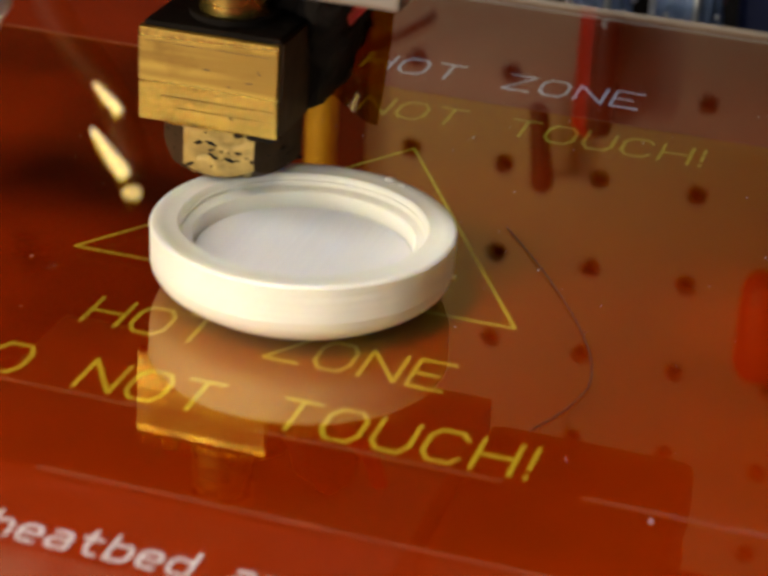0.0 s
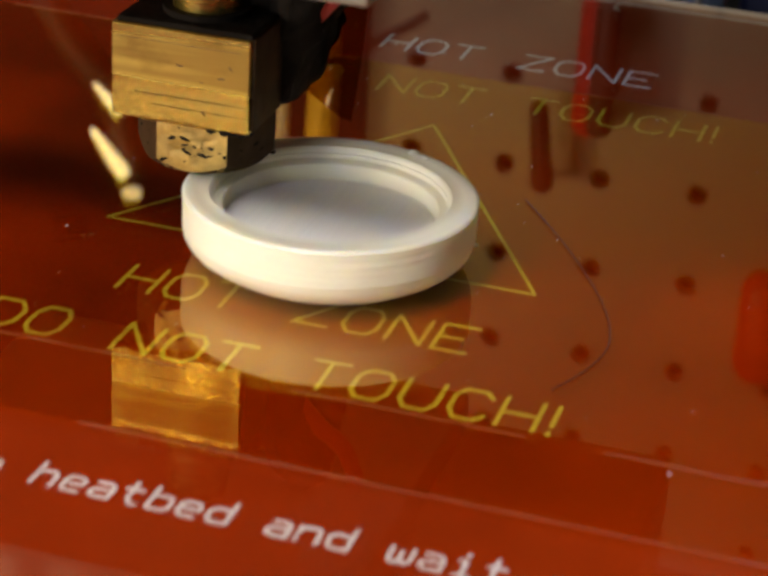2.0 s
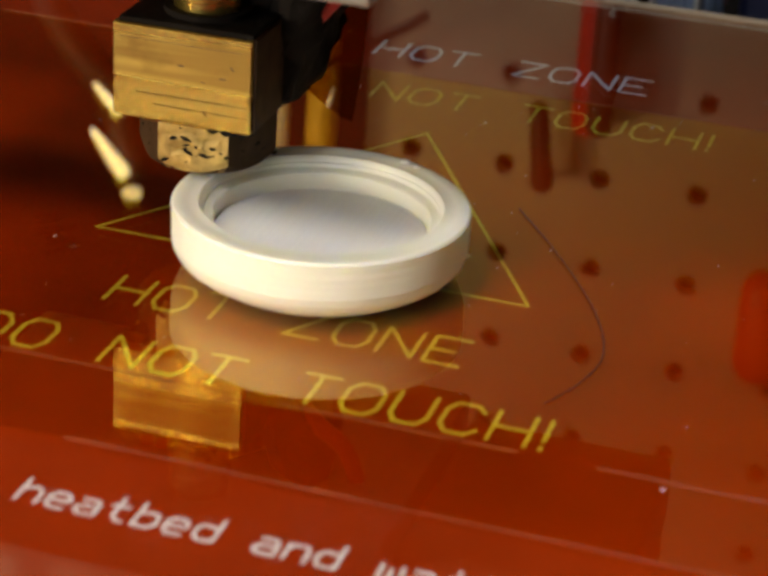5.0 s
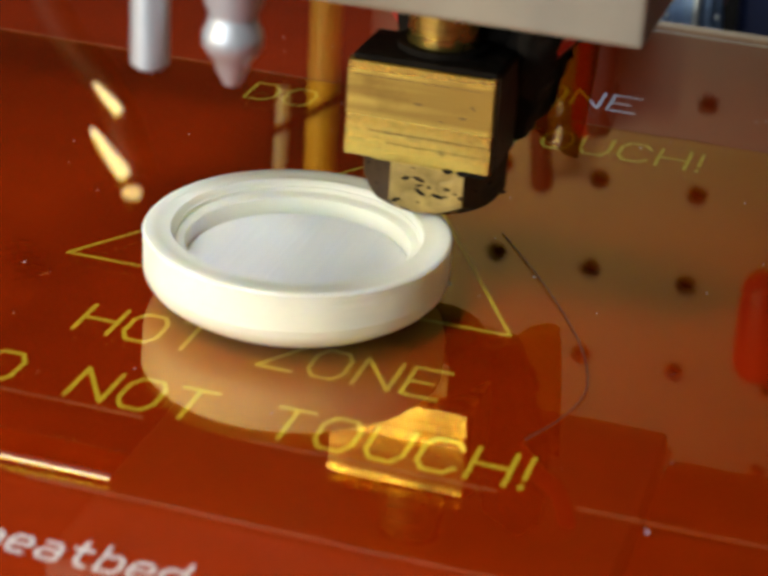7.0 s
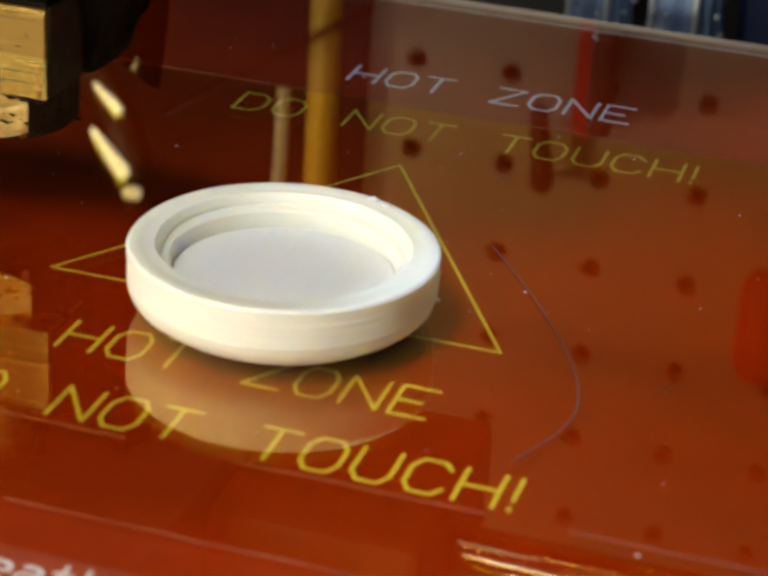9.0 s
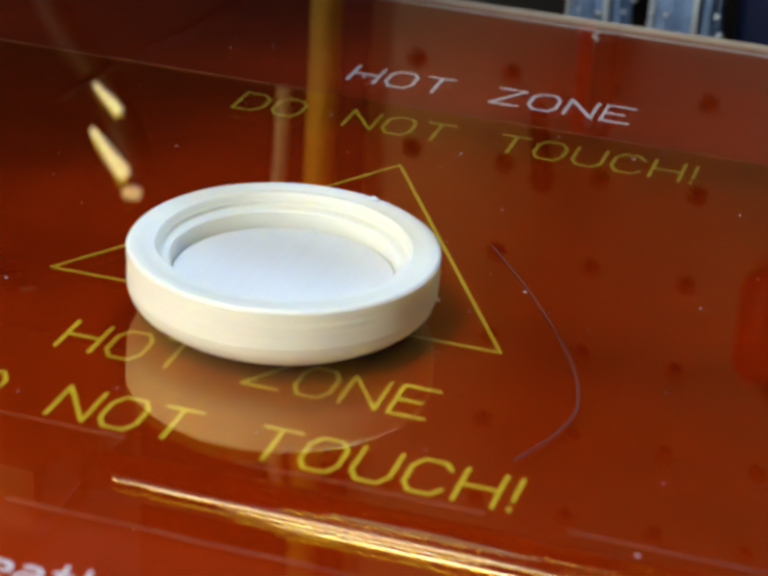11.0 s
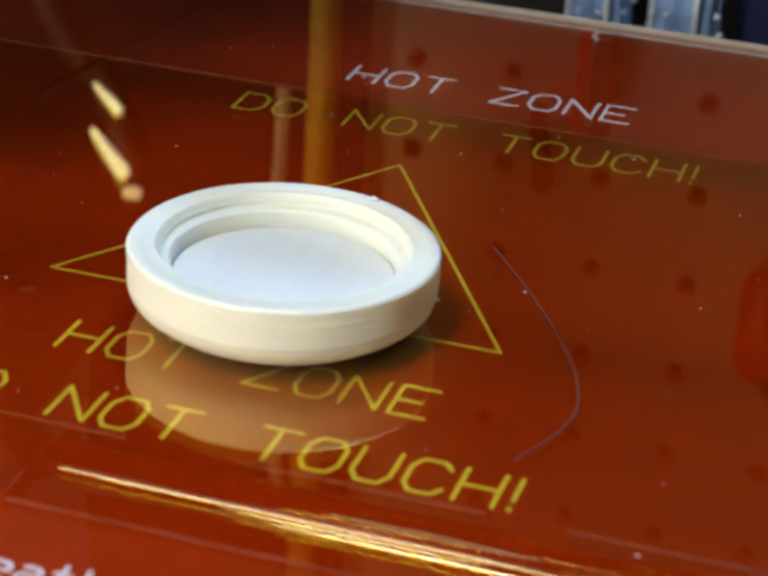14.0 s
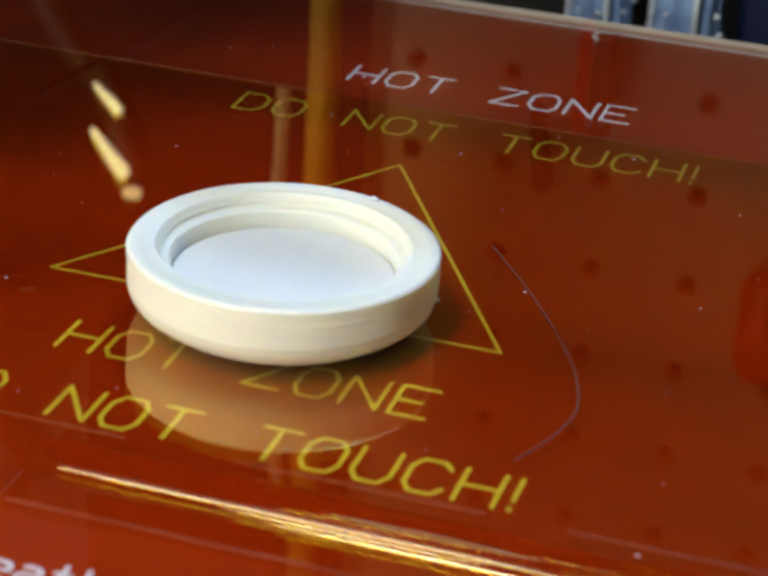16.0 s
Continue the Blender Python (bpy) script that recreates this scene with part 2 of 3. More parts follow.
def capsule(bm, a, b, r, r2=None, n=20):
    """A rounded stick from a to b."""
    r2 = r if r2 is None else r2
    a, b = Vector(a), Vector(b)
    q = (b - a).to_track_quat("Z", "Y")
    length = (b - a).length
    prof = [(0, -r)] + [(r * math.cos(t), r * math.sin(t)) for t in (-1.2, -0.8, -0.4, 0.0)]
    prof += [(r2 * math.cos(t), length + r2 * math.sin(t)) for t in (0.0, 0.4, 0.8, 1.2)] + [(0, length + r2)]
    start = len(bm.verts)
    lathe(bm, prof, n)
    bm.verts.ensure_lookup_table()
    for v in bm.verts[start:]:
        v.co = a + q @ v.co
    return bm


# ---------------------------------------------------------------- room
def slab(name, lo, hi, mat, label):
    bm = box(bmesh.new(), lo, hi)
    return tagged(mesh_object(name, bm, mat), label, "wall" if "wall" in name else name, kind="structure")


slab("wall_back", (-1.6, 1.45, -0.8), (1.6, 1.55, 1.9), WALL, "dim brown painted room wall")
slab("wall_front", (-1.6, -1.55, -0.8), (1.6, -1.45, 1.9), WALL, "dim brown painted room wall")
slab("wall_left", (-1.7, -1.55, -0.8), (-1.6, 1.55, 1.9), WALL, "dim brown painted room wall")
slab("wall_right", (1.6, -1.55, -0.8), (1.7, 1.55, 1.9), WALL, "dim brown painted room wall")
slab("ceiling", (-1.7, -1.55, 1.9), (1.7, 1.55, 2.0), CEIL, "plain pale painted room ceiling")
slab("floor", (-1.7, -1.55, -0.85), (1.7, 1.55, -0.8), DESK, "dark room floor under the workbench")
DESK_Z = -0.075
bm = box(bmesh.new(), (-1.0, -0.6, DESK_Z - 0.03), (1.0, 1.0, DESK_Z), 0.003)
tagged(mesh_object("workbench_top", bm, DESK), "dark workbench top under the printer", "workbench", kind="structure")

# ---------------------------------------------------------------- heated bed
# strokes of the letters on a unit cell, width 1, height 1
O_RING = [(0.22, 0), (0.78, 0), (1, 0.25), (1, 0.75), (0.78, 1), (0.22, 1), (0, 0.75), (0, 0.25), (0.22, 0)]
GLYPHS = {
    "H": [[(0, 0), (0, 1)], [(1, 0), (1, 1)], [(0, 0.5), (1, 0.5)]],
    "O": [O_RING],
    "T": [[(0.5, 0), (0.5, 1)], [(0, 1), (1, 1)]],
    "Z": [[(0, 1), (1, 1), (0, 0), (1, 0)]],
    "N": [[(0, 0), (0, 1), (1, 0), (1, 1)]],
    "E": [[(1, 0), (0, 0), (0, 1), (1, 1)], [(0, 0.5), (0.7, 0.5)]],
    "D": [[(0, 0), (0, 1), (0.7, 1), (1, 0.72), (1, 0.28), (0.7, 0), (0, 0)]],
    "U": [[(0, 1), (0, 0.25), (0.22, 0), (0.78, 0), (1, 0.25), (1, 1)]],
    "C": [[(1, 0.8), (0.78, 1), (0.22, 1), (0, 0.75), (0, 0.25), (0.22, 0), (0.78, 0), (1, 0.2)]],
    "!": [[(0.06, 0.3), (0.06, 1)], [(0.06, 0), (0.06, 0.08)]],
    "t": [[(0.35, 1), (0.35, 0.2), (0.55, 0), (0.85, 0)], [(0.05, 0.66), (0.8, 0.66)]],
    "h": [[(0, 0), (0, 1)], [(0, 0.5), (0.3, 0.66), (0.7, 0.66), (0.9, 0.5), (0.9, 0)]],
    "e": [[(0, 0.34), (0.9, 0.34), (0.9, 0.5), (0.7, 0.66), (0.2, 0.66), (0, 0.5), (0, 0.16), (0.2, 0), (0.8, 0)]],
    "a": [[(0.1, 0.66), (0.7, 0.66), (0.9, 0.5), (0.9, 0), (0.2, 0), (0, 0.12), (0, 0.26), (0.2, 0.36), (0.9, 0.36)]],
    "b": [[(0, 1), (0, 0), (0.7, 0), (0.9, 0.16), (0.9, 0.5), (0.7, 0.66), (0, 0.6)]],
    "d": [[(0.9, 1), (0.9, 0), (0.2, 0), (0, 0.16), (0, 0.5), (0.2, 0.66), (0.9, 0.6)]],
    "n": [[(0, 0), (0, 0.66)], [(0, 0.5), (0.3, 0.66), (0.7, 0.66), (0.9, 0.5), (0.9, 0)]],
    "w": [[(0, 0.66), (0, 0.12), (0.15, 0), (0.3, 0), (0.45, 0.12), (0.6, 0), (0.75, 0), (0.9, 0.12), (0.9, 0.66)], [(0.45, 0.12), (0.45, 0.5)]],
    "i": [[(0.2, 0.66), (0.45, 0.66), (0.45, 0)], [(0.15, 0), (0.8, 0)], [(0.45, 0.9), (0.45, 1)]],
    "l": [[(0.2, 1), (0.45, 1), (0.45, 0)], [(0.15, 0), (0.8, 0)]],
    "s": [[(0.9, 0.66), (0.2, 0.66), (0, 0.54), (0.1, 0.38), (0.8, 0.28), (0.9, 0.14), (0.7, 0), (0, 0)]],
}


def strokes(bm, lines, width, z0, z1):
    """Raised printed lines with rounded joints."""
    h = width / 2
    for line in lines:
        for (x0, y0), (x1, y1) in zip(line, line[1:]):
            d = Vector((x1 - x0, y1 - y0, 0)).normalized() * h
            s = Vector((-d.y, d.x, 0))
            a, b = Vector((x0, y0, 0)), Vector((x1, y1, 0))
            ring = [a + s, a + s * 0.7 - d * 0.7, a - d, a - s * 0.7 - d * 0.7, a - s, b - s, b - s * 0.7 + d * 0.7, b + d, b + s * 0.7 + d * 0.7, b + s]
            lo = [bm.verts.new((p.x, p.y, z0)) for p in ring]
            lift = z1 + 0.000007 * (len(bm.faces) // 11 % 4)
            hi = [bm.verts.new((p.x, p.y, lift)) for p in ring]
            bm.faces.new(hi)
            for i in range(10):
                bm.faces.new((lo[i], lo[(i + 1) % 10], hi[(i + 1) % 10], hi[i]))
    bmesh.ops.recalc_face_normals(bm, faces=bm.faces)
    return bm


def lettering(words, x, y, advance, width, height, stroke):
    bm = bmesh.new()
    for k, c in enumerate(words):
        if c in GLYPHS:
            lines = [[(x + k * advance + u * width, y + v * height) for u, v in line] for line in GLYPHS[c]]
            strokes(bm, lines, stroke, 0.0, 0.00006)
    return bm


BED_X0, BED_X1, BED_Y0, BED_Y1 = -0.234, 0.066, 0.125, 0.3840
bed = tagged(holder("heated_bed"), "glossy red printed-circuit heated bed with amber tape and white lettering", "heated bed")
bm = box(bmesh.new(), (BED_X0, BED_Y0, -0.0018), (BED_X1, BED_Y1, 0.0), 0.0003)
part("circuit_board", bm, RED_MASK, bed, "glossy red solder-masked circuit board")
bm = box(bmesh.new(), (BED_X0 + 0.001, BED_Y0, 0.0002), (BED_X1 - 0.001, BED_Y1 - 0.0012, 0.0010))
bm.normal_update()
for f in bm.faces:
    f.material_index = 0 if f.normal.z > 0.5 else 1 if f.normal.z < -0.5 else 2
part("glass_plate", bm, [GLASS_TOP, CLEAR, GLASS_EDGE], bed, "clear glass plate on the board").visible_shadow = False
for y0, y1 in ((0.1845, 0.2020), (0.2022, 0.3226)):
    bm = box(bmesh.new(), (BED_X0 + 0.002, y0, 0.00105), (BED_X1 - 0.002, y1, 0.00113))
    bm.normal_update()
    for f in bm.faces:
        f.material_index = 0 if f.normal.z > 0.5 else 1
    part("tape_strip", bm, [KAPTON, CLEAR], bed, "clear amber polyimide tape")
for words, x, y in (("HOT ZONE", -0.1072, 0.2223), ("DO NOT TOUCH!", -0.1197, 0.2055), ("HOT ZONE", -0.1046, 0.3335), ("DO NOT TOUCH!", -0.1177, 0.3122)):
    part("lettering", lettering(words, x, y, 0.00640, 0.0047, 0.0076, 0.00060), SILK, bed, "printed warning words " + words)
part("lettering", lettering("the heatbed and wait at least", -0.0952 - 4 * 0.00356, 0.1714, 0.00356, 0.0027, 0.0046, 0.00048), SILK, bed, "white printed safety words")
TRI = [(-0.1178, 0.2435), (-0.0535, 0.2435), (-0.0846, 0.2998), (-0.1178, 0.2435)]
part("warning_triangle", strokes(bmesh.new(), [TRI], 0.00054, 0.0, 0.00006), SILK, bed, "printed warning triangle outline")
part("border_line", strokes(bmesh.new(), [[(BED_X0 + 0.003, 0.3797), (BED_X1 - 0.003, 0.3797)]], 0.0012, 0.0, 0.00006), SILK, bed)
# Tan strip puts the bright light along the back edge into colour.
part("border_line", strokes(bmesh.new(), [[(BED_X0 + 0.003, 0.3825), (BED_X1 - 0.003, 0.3825)]], 0.0017, 0.0, 0.00006), LIT_EDGE, bed, "tan strip for the light along the bed edge")


def ragged_edge(y, x0, x1, seed):
    """The cut edge of a tape, lifted here and there."""
    rng = random.Random(seed)
    bm = bmesh.new()
    x = x0
    while x < x1:
        nx = min(x1, x + rng.uniform(0.004, 0.014))
        w = rng.uniform(0.00005, 0.00015)
        if rng.random() < 0.8:
            y0, y1 = y + rng.uniform(-0.0001, 0.0001), y + rng.uniform(-0.0001, 0.0001)
            strokes(bm, [[(x, y0), ((x + nx) / 2, (y0 + y1) / 2 + rng.uniform(-0.00012, 0.00012)), (nx, y1)]], w, 0.00106, 0.00118)
        x = nx
    return bm


for y, seed in ((0.1845, 2), (0.2021, 3), (0.3226, 4)):
    part("tape_edge", ragged_edge(y, BED_X0 + 0.003, BED_X1 - 0.003, seed), TAPE_EDGE, bed, "ragged pale tape edge")["kind"] = "stuff"
wrinkles = random.Random(11)
for k in range(7):
    x, y = -0.1178 - 0.0011 * k + wrinkles.uniform(-0.0006, 0.0006), 0.2322 + 0.0016 * k
    dx, dy = 0.0016 + wrinkles.uniform(-0.0003, 0.0006), 0.0012 + wrinkles.uniform(-0.0006, 0.0012)
    bm = tube(bmesh.new(), [(x - dx, y - dy, 0.00116), (x, y + wrinkles.uniform(-0.0003, 0.0003), 0.00124), (x + dx, y + dy, 0.00116)], 0.00015, 6)
    part("tape_wrinkle", bm, KAPTON, bed, "small crease in the amber tape", True)
part("index_mark", strokes(bmesh.new(), [[(-0.0698, 0.3785), (-0.0704, 0.3768), (-0.0693, 0.3745)]], 0.0008, 0.0, 0.00006), SILK, bed)
# dust and crumbs of plastic on the tape
bm = bmesh.new()
dust = random.Random(5)
for k in range(90):
    p = Vector((dust.uniform(-0.135, -0.015), dust.uniform(0.20, 0.345), 0.0012))
    if (p.xy - Vector((-0.0832, 0.2415))).length > 0.0215:
        r = dust.choice((0.00006, 0.00008, 0.00010, 0.00016))
        bmesh.ops.create_icosphere(bm, subdivisions=1, radius=r, matrix=Matrix.Translation(p) @ Matrix.Rotation(dust.uniform(0, 3), 4, "Z") @ Matrix.Diagonal((dust.uniform(0.7, 2.5), 0.8, 0.5, 1)))
part("dust", bm, SILK, bed, "scattered pale dust specks")["kind"] = "stuff"
bm = box(bmesh.new(), (BED_X0 + 0.03, BED_Y0 + 0.03, -0.024), (BED_X1 - 0.03, BED_Y1 - 0.03, -0.020), 0.001)
part("carriage_plate", bm, ALU, bed, "aluminium plate under the bed")
for px in (BED_X0 + 0.04, BED_X1 - 0.04):
    for py in (BED_Y0 + 0.04, BED_Y1 - 0.04):
        part("standoff", rod(bmesh.new(), (px, py, -0.0205), (px, py, -0.0017), 0.004), STEEL, bed)
        part("slide_bearing", rod(bmesh.new(), (px, py - 0.012, -0.033), (px, py + 0.012, -0.033), 0.0095), BLACK, bed)


def guide_rod(x):
    thing = tagged(holder("guide_rod"), "chrome guide rod under the heated bed", "guide rod", "bed guide rods")
    part("shaft", rod(bmesh.new(), (x, 0.02, -0.033), (x, 0.46, -0.033), 0.004), CHROME, thing, smooth=False)
    for y in (0.02, 0.46):
        part("foot", box(bmesh.new(), (x - 0.012, y - 0.008, DESK_Z), (x + 0.012, y + 0.008, -0.024), 0.002), BLACK, thing)


guide_rod(BED_X0 + 0.04)
guide_rod(BED_X1 - 0.04)

# ---------------------------------------------------------------- printed cap
CAP_X, CAP_Y, CAP_Z = -0.0832, 0.2415, 0.00115


def roughen(bm):
    for v in bm.verts:
        n = noise.noise(v.co * 160) * 0.00014 + noise.noise(Vector((v.co.x * 60, v.co.y * 60, v.co.z * 1500))) * 0.00006
        d = Vector((v.co.x, v.co.y, 0))
        if d.length > 0.0151 and v.co.z > 0.0004:
            v.co += d.normalized() * n
    return bm


def printed_cap():
    thing = tagged(holder("printed_cap", (CAP_X, CAP_Y, CAP_Z)), "cream white 3D printed round cap on the bed", "bottle cap")
    top = 0.0099
    prof = [(0.0, 0.0), (0.0156, 0.0), (0.0162, 0.0002), (0.0174, 0.0009), (0.0185, 0.0016), (0.0194, 0.0023), (0.0201, 0.0031), (0.0204, 0.0039), (0.0205, 0.0045)]
    z = 0.0044
    while z < top - 0.0008:
        z += 0.0005
        prof += [(0.02056, z - 0.0003), (0.02052, z)]
    prof += [(0.0206, top - 0.0003), (0.0203, top), (0.0187, top + 0.00004), (0.0186, top - 0.00003), (0.0169, top), (0.0166, top - 0.0003), (0.0165, top - 0.0009), (0.0163, top - 0.0010), (0.0163, top - 0.0016), (0.0159, top - 0.0018)]
    prof += [(0.0152, top - 0.0019), (0.0150, top - 0.0021), (0.0150, 0.0050), (0.0, 0.0050)]
    part("cap_wall", roughen(lathe(bmesh.new(), prof, 128)), PLASTIC, thing, "", True)
    part("cap_floor", lathe(bmesh.new(), [(0.0, 0.0049), (0.0149, 0.0049), (0.01492, 0.0053), (0.0147, 0.0055), (0.0, 0.00552)], 96), FLOOR_PLASTIC, thing, "flat cream cap floor with fine print lines", True)
    for ang, rr, zz, s in ((71, 0.0196, top, 0.0006), (64, 0.0193, top, 0.0004), (8, 0.0204, 0.0044, 0.0004), (22, 0.0205, 0.0061, 0.0003)):
        bm = bmesh.new()
        p = Vector((rr * math.cos(radians(ang)), rr * math.sin(radians(ang)), zz))
        bmesh.ops.create_icosphere(bm, subdivisions=2, radius=s, matrix=Matrix.Translation(p) @ Matrix.Diagonal((1.6, 1, 0.8, 1)))
        part("plastic_burr", bm, PLASTIC, thing, "", True)
    return thing


cap = printed_cap()
bm = tube(bmesh.new(), [(-0.0624, 0.273, 0.0013), (-0.0528, 0.2586, 0.0014), (-0.0443, 0.2433, 0.0013), (-0.0404, 0.231, 0.0014), (-0.0414, 0.2224, 0.0013), (-0.0444, 0.2148, 0.0013)], 0.00010, 6)
thread = tagged(mesh_object("plastic_string", bm, HAIR, True), "thin dark curved plastic string lying on the bed", "string")

# ---------------------------------------------------------------- print head
# built with the left edge of the heater block at x = 0
head = tagged(holder("print_head"), "brass hot end under a grey metal carriage", "print head")


def heater_block():
    prof = [(0.2555, 0.0192), (0.2555, 0.0327), (0.2675, 0.0327), (0.2675, 0.0192)]
    bm = bmesh.new()
    a = [bm.verts.new((0.0, y, z)) for y, z in prof]
    b = [bm.verts.new((0.0203, y, z)) for y, z in prof]
    bm.faces.new(a)
    bm.faces.new(b[::-1])
    n = len(prof)
    for i in range(n):
        bm.faces.new((a[i], b[i], b[(i + 1) % n], a[(i + 1) % n]))
    bmesh.ops.recalc_face_normals(bm, faces=bm.faces)
    bmesh.ops.bevel(bm, geom=[e for e in bm.edges if e.calc_length() > 0.008], offset=0.00018, segments=1, affect="EDGES")
    return bm


block = part("heater_block", heater_block(), BRASS, head, "scratched brass heater block")
for z, t, x0, x1 in ((0.0231, 0.00012, 0.0035, 0.0198), (0.0216, 0.00008, 0.0060, 0.0200), (0.0308, 0.00008, 0.0008, 0.0190)):
    bm = bmesh.new()
    n = 14
    edge = [[bm.verts.new((x0 + (x1 - x0) * i / n, y, z + sgn * t * (0.6 + 0.8 * noise.noise(Vector((i * 0.7, z * 999, sgn)))))) for i in range(n + 1)] for sgn, y in ((-1, 0.25546), (1, 0.25546), (1, 0.25560), (-1, 0.25560))]
    for a, b in zip(edge, edge[1:] + edge[:1]):
        for i in range(n):
            bm.faces.new((a[i], a[i + 1], b[i + 1], b[i]))
    bmesh.ops.recalc_face_normals(bm, faces=bm.faces)
    part("scorch_line", bm, SCORCH, block, "brown scorched scratch")
for k in range(5):
    bm = bmesh.new()
    p = (random.uniform(0.001, 0.019), 0.2555, random.choice((random.uniform(0.0196, 0.0225), random.uniform(0.0255, 0.0285))))
    bmesh.ops.create_icosphere(bm, subdivisions=1, radius=random.uniform(0.00012, 0.00026), matrix=Matrix.Translation(p) @ Matrix.Rotation(random.uniform(-1.2, 1.2), 4, "Y") @ Matrix.Diagonal((2.6, 0.2, 0.7, 1)))
    part("burnt_speck", bm, SCORCH, block)


NOZ_X, NOZ_Y, NOZ_R, NOZ_TURN = 0.0103, 0.2655, 0.0100, 8


def nozzle():
    """A six-sided nut with corners chamfered below, and the small tip."""
    bm = bmesh.new()
    ring = []
    for k in range(6):
        a0, a1 = radians(NOZ_TURN + 60 * k), radians(NOZ_TURN + 60 * (k + 1))
        for i in range(8):
            t = i / 8
            ring.append((NOZ_R * ((1 - t) * math.cos(a0) + t * math.cos(a1)), NOZ_R * ((1 - t) * math.sin(a0) + t * math.sin(a1))))
    n = len(ring)
    rings = [[bm.verts.new((NOZ_X + x, NOZ_Y + y, 0.0193)) for x, y in ring]]
    rings.append([bm.verts.new((NOZ_X + x, NOZ_Y + y, 0.01185 + 1.1 * max(0.0, math.hypot(x, y) - 0.0087))) for x, y in ring])
    for r, z in ((0.0082, 0.01155), (0.0030, 0.01150), (0.0009, 0.01110)):
        rings.append([bm.verts.new((NOZ_X + x * r / math.hypot(x, y), NOZ_Y + y * r / math.hypot(x, y), z)) for x, y in ring])
    for a, b in zip(rings, rings[1:]):
        for i in range(n):
            bm.faces.new((a[i], a[(i + 1) % n], b[(i + 1) % n], b[i]))
    bm.faces.new(rings[0])
    bm.faces.new(rings[-1])
    bmesh.ops.recalc_face_normals(bm, faces=bm.faces)
    for f in bm.faces:
        c = f.calc_center_median() - Vector((NOZ_X, NOZ_Y, 0))
        side = int(math.degrees(math.atan2(c.y, c.x)) - NOZ_TURN) % 360 // 60
        # Only the nut's front side is brass; the rest is dark brown.
        f.material_index = 0 if side == 4 and c.z > 0.0122 else 1
    return bm


def on_nut(face, u, z, lift=0.0):
    """A point on one side of the nut: u from -1 to 1 along it."""
    mid = radians(NOZ_TURN + 60 * face + 30)
    d, s = Vector((math.cos(mid), math.sin(mid), 0)), Vector((-math.sin(mid), math.cos(mid), 0))
    return Vector((NOZ_X, NOZ_Y, z)) + d * (NOZ_R * 0.866 + lift) + s * (u * NOZ_R / 2)


# Thin pads make the block's top black and its right side dark brown.
part("dark_pad", box(bmesh.new(), (0.0006, 0.2561, 0.0326), (0.0203, 0.2672, 0.0334), 0.0002), CHAR, head, "thin black pad over the block top")
part("dark_pad", box(bmesh.new(), (0.0202, 0.2562, 0.0196), (0.0208, 0.2672, 0.0328), 0.0002), DARK_BROWN, head, "thin dark brown pad over the block side")
part("nozzle", nozzle(), [DIRTY_BRASS, DARK_BROWN], head, "brass nozzle with black burnt specks")
burn = random.Random(21)
for k in range(30):
    face = burn.choice((4, 4, 4, 4, 3, 5))
    p = on_nut(face, burn.uniform(-0.95, 0.95), burn.choice((burn.uniform(0.0120, 0.0186), burn.uniform(0.0135, 0.0170))))
    turn = Matrix.Rotation(radians(NOZ_TURN + 60 * face + 120), 4, "Z") @ Matrix.Rotation(burn.uniform(-0.6, 0.6), 4, "Y")
    bm = bmesh.new()
    bmesh.ops.create_icosphere(bm, subdivisions=2, radius=burn.choice((0.00012, 0.00017, 0.00024, 0.00034)), matrix=Matrix.Translation(p) @ turn @ Matrix.Diagonal((burn.uniform(0.8, 3.0), 0.45, 0.8, 1)))
    for v in bm.verts:
        v.co += Vector(noise.noise_vector(v.co * 2500)) * 0.0001
    part("burnt_speck", bm, CHAR, head)
part("washer", box(bmesh.new(), (0.0040, 0.2562, 0.0187), (0.0176, 0.2670, 0.01925), 0.0002), BRASS, head, "thin bright brass washer over the nozzle")
# burnt plastic that clings under the block
for x, y, z, r, m in ((0.0168, 0.2568, 0.0190, 0.0011, CHAR), (0.0186, 0.2572, 0.0192, 0.0013, CHAR), (0.0146, 0.2566, 0.0187, 0.0007, CHAR), (0.0052, 0.2585, 0.0186, 0.0011, SCORCH), (0.0034, 0.2605, 0.0180, 0.0014, DARK_BROWN)):
    bm = bmesh.new()
    bmesh.ops.create_icosphere(bm, subdivisions=3, radius=r)
    for v in bm.verts:
        v.co = Vector((x, y, z)) + Vector((v.co.x * 1.3, v.co.y, v.co.z * 0.7)) + Vector(noise.noise_vector((v.co + Vector((x, 0, 0)) * 9) * 1500)) * r * 0.45
    part("burnt_lump", bm, m, head, "clinging lump of burnt plastic", True)
part("heat_break", rod(bmesh.new(), (0.0107, 0.2640, 0.0320), (0.0107, 0.2640, 0.0450), 0.0048, 32), BRASS, head, "round brass heat break", True)
part("collar", rod(bmesh.new(), (0.0107, 0.2640, 0.0326), (0.0107, 0.2640, 0.0342), 0.0062, 32), CHAR, head)


def lump(lo, hi, seed, detail=3, rough=0.0016):
    bm = bmesh.new()
    bmesh.ops.create_icosphere(bm, subdivisions=detail, radius=1)
    for v in bm.verts:
        k = max(abs(c) for c in v.co) ** 0.5
        v.co = Vector([(l + h) / 2 + c / k * (h - l) / 2 for l, h, c in zip(lo, hi, v.co)])
        v.co += Vector(noise.noise_vector(v.co * 250 + Vector((seed, 0, 0)))) * rough
    return bm


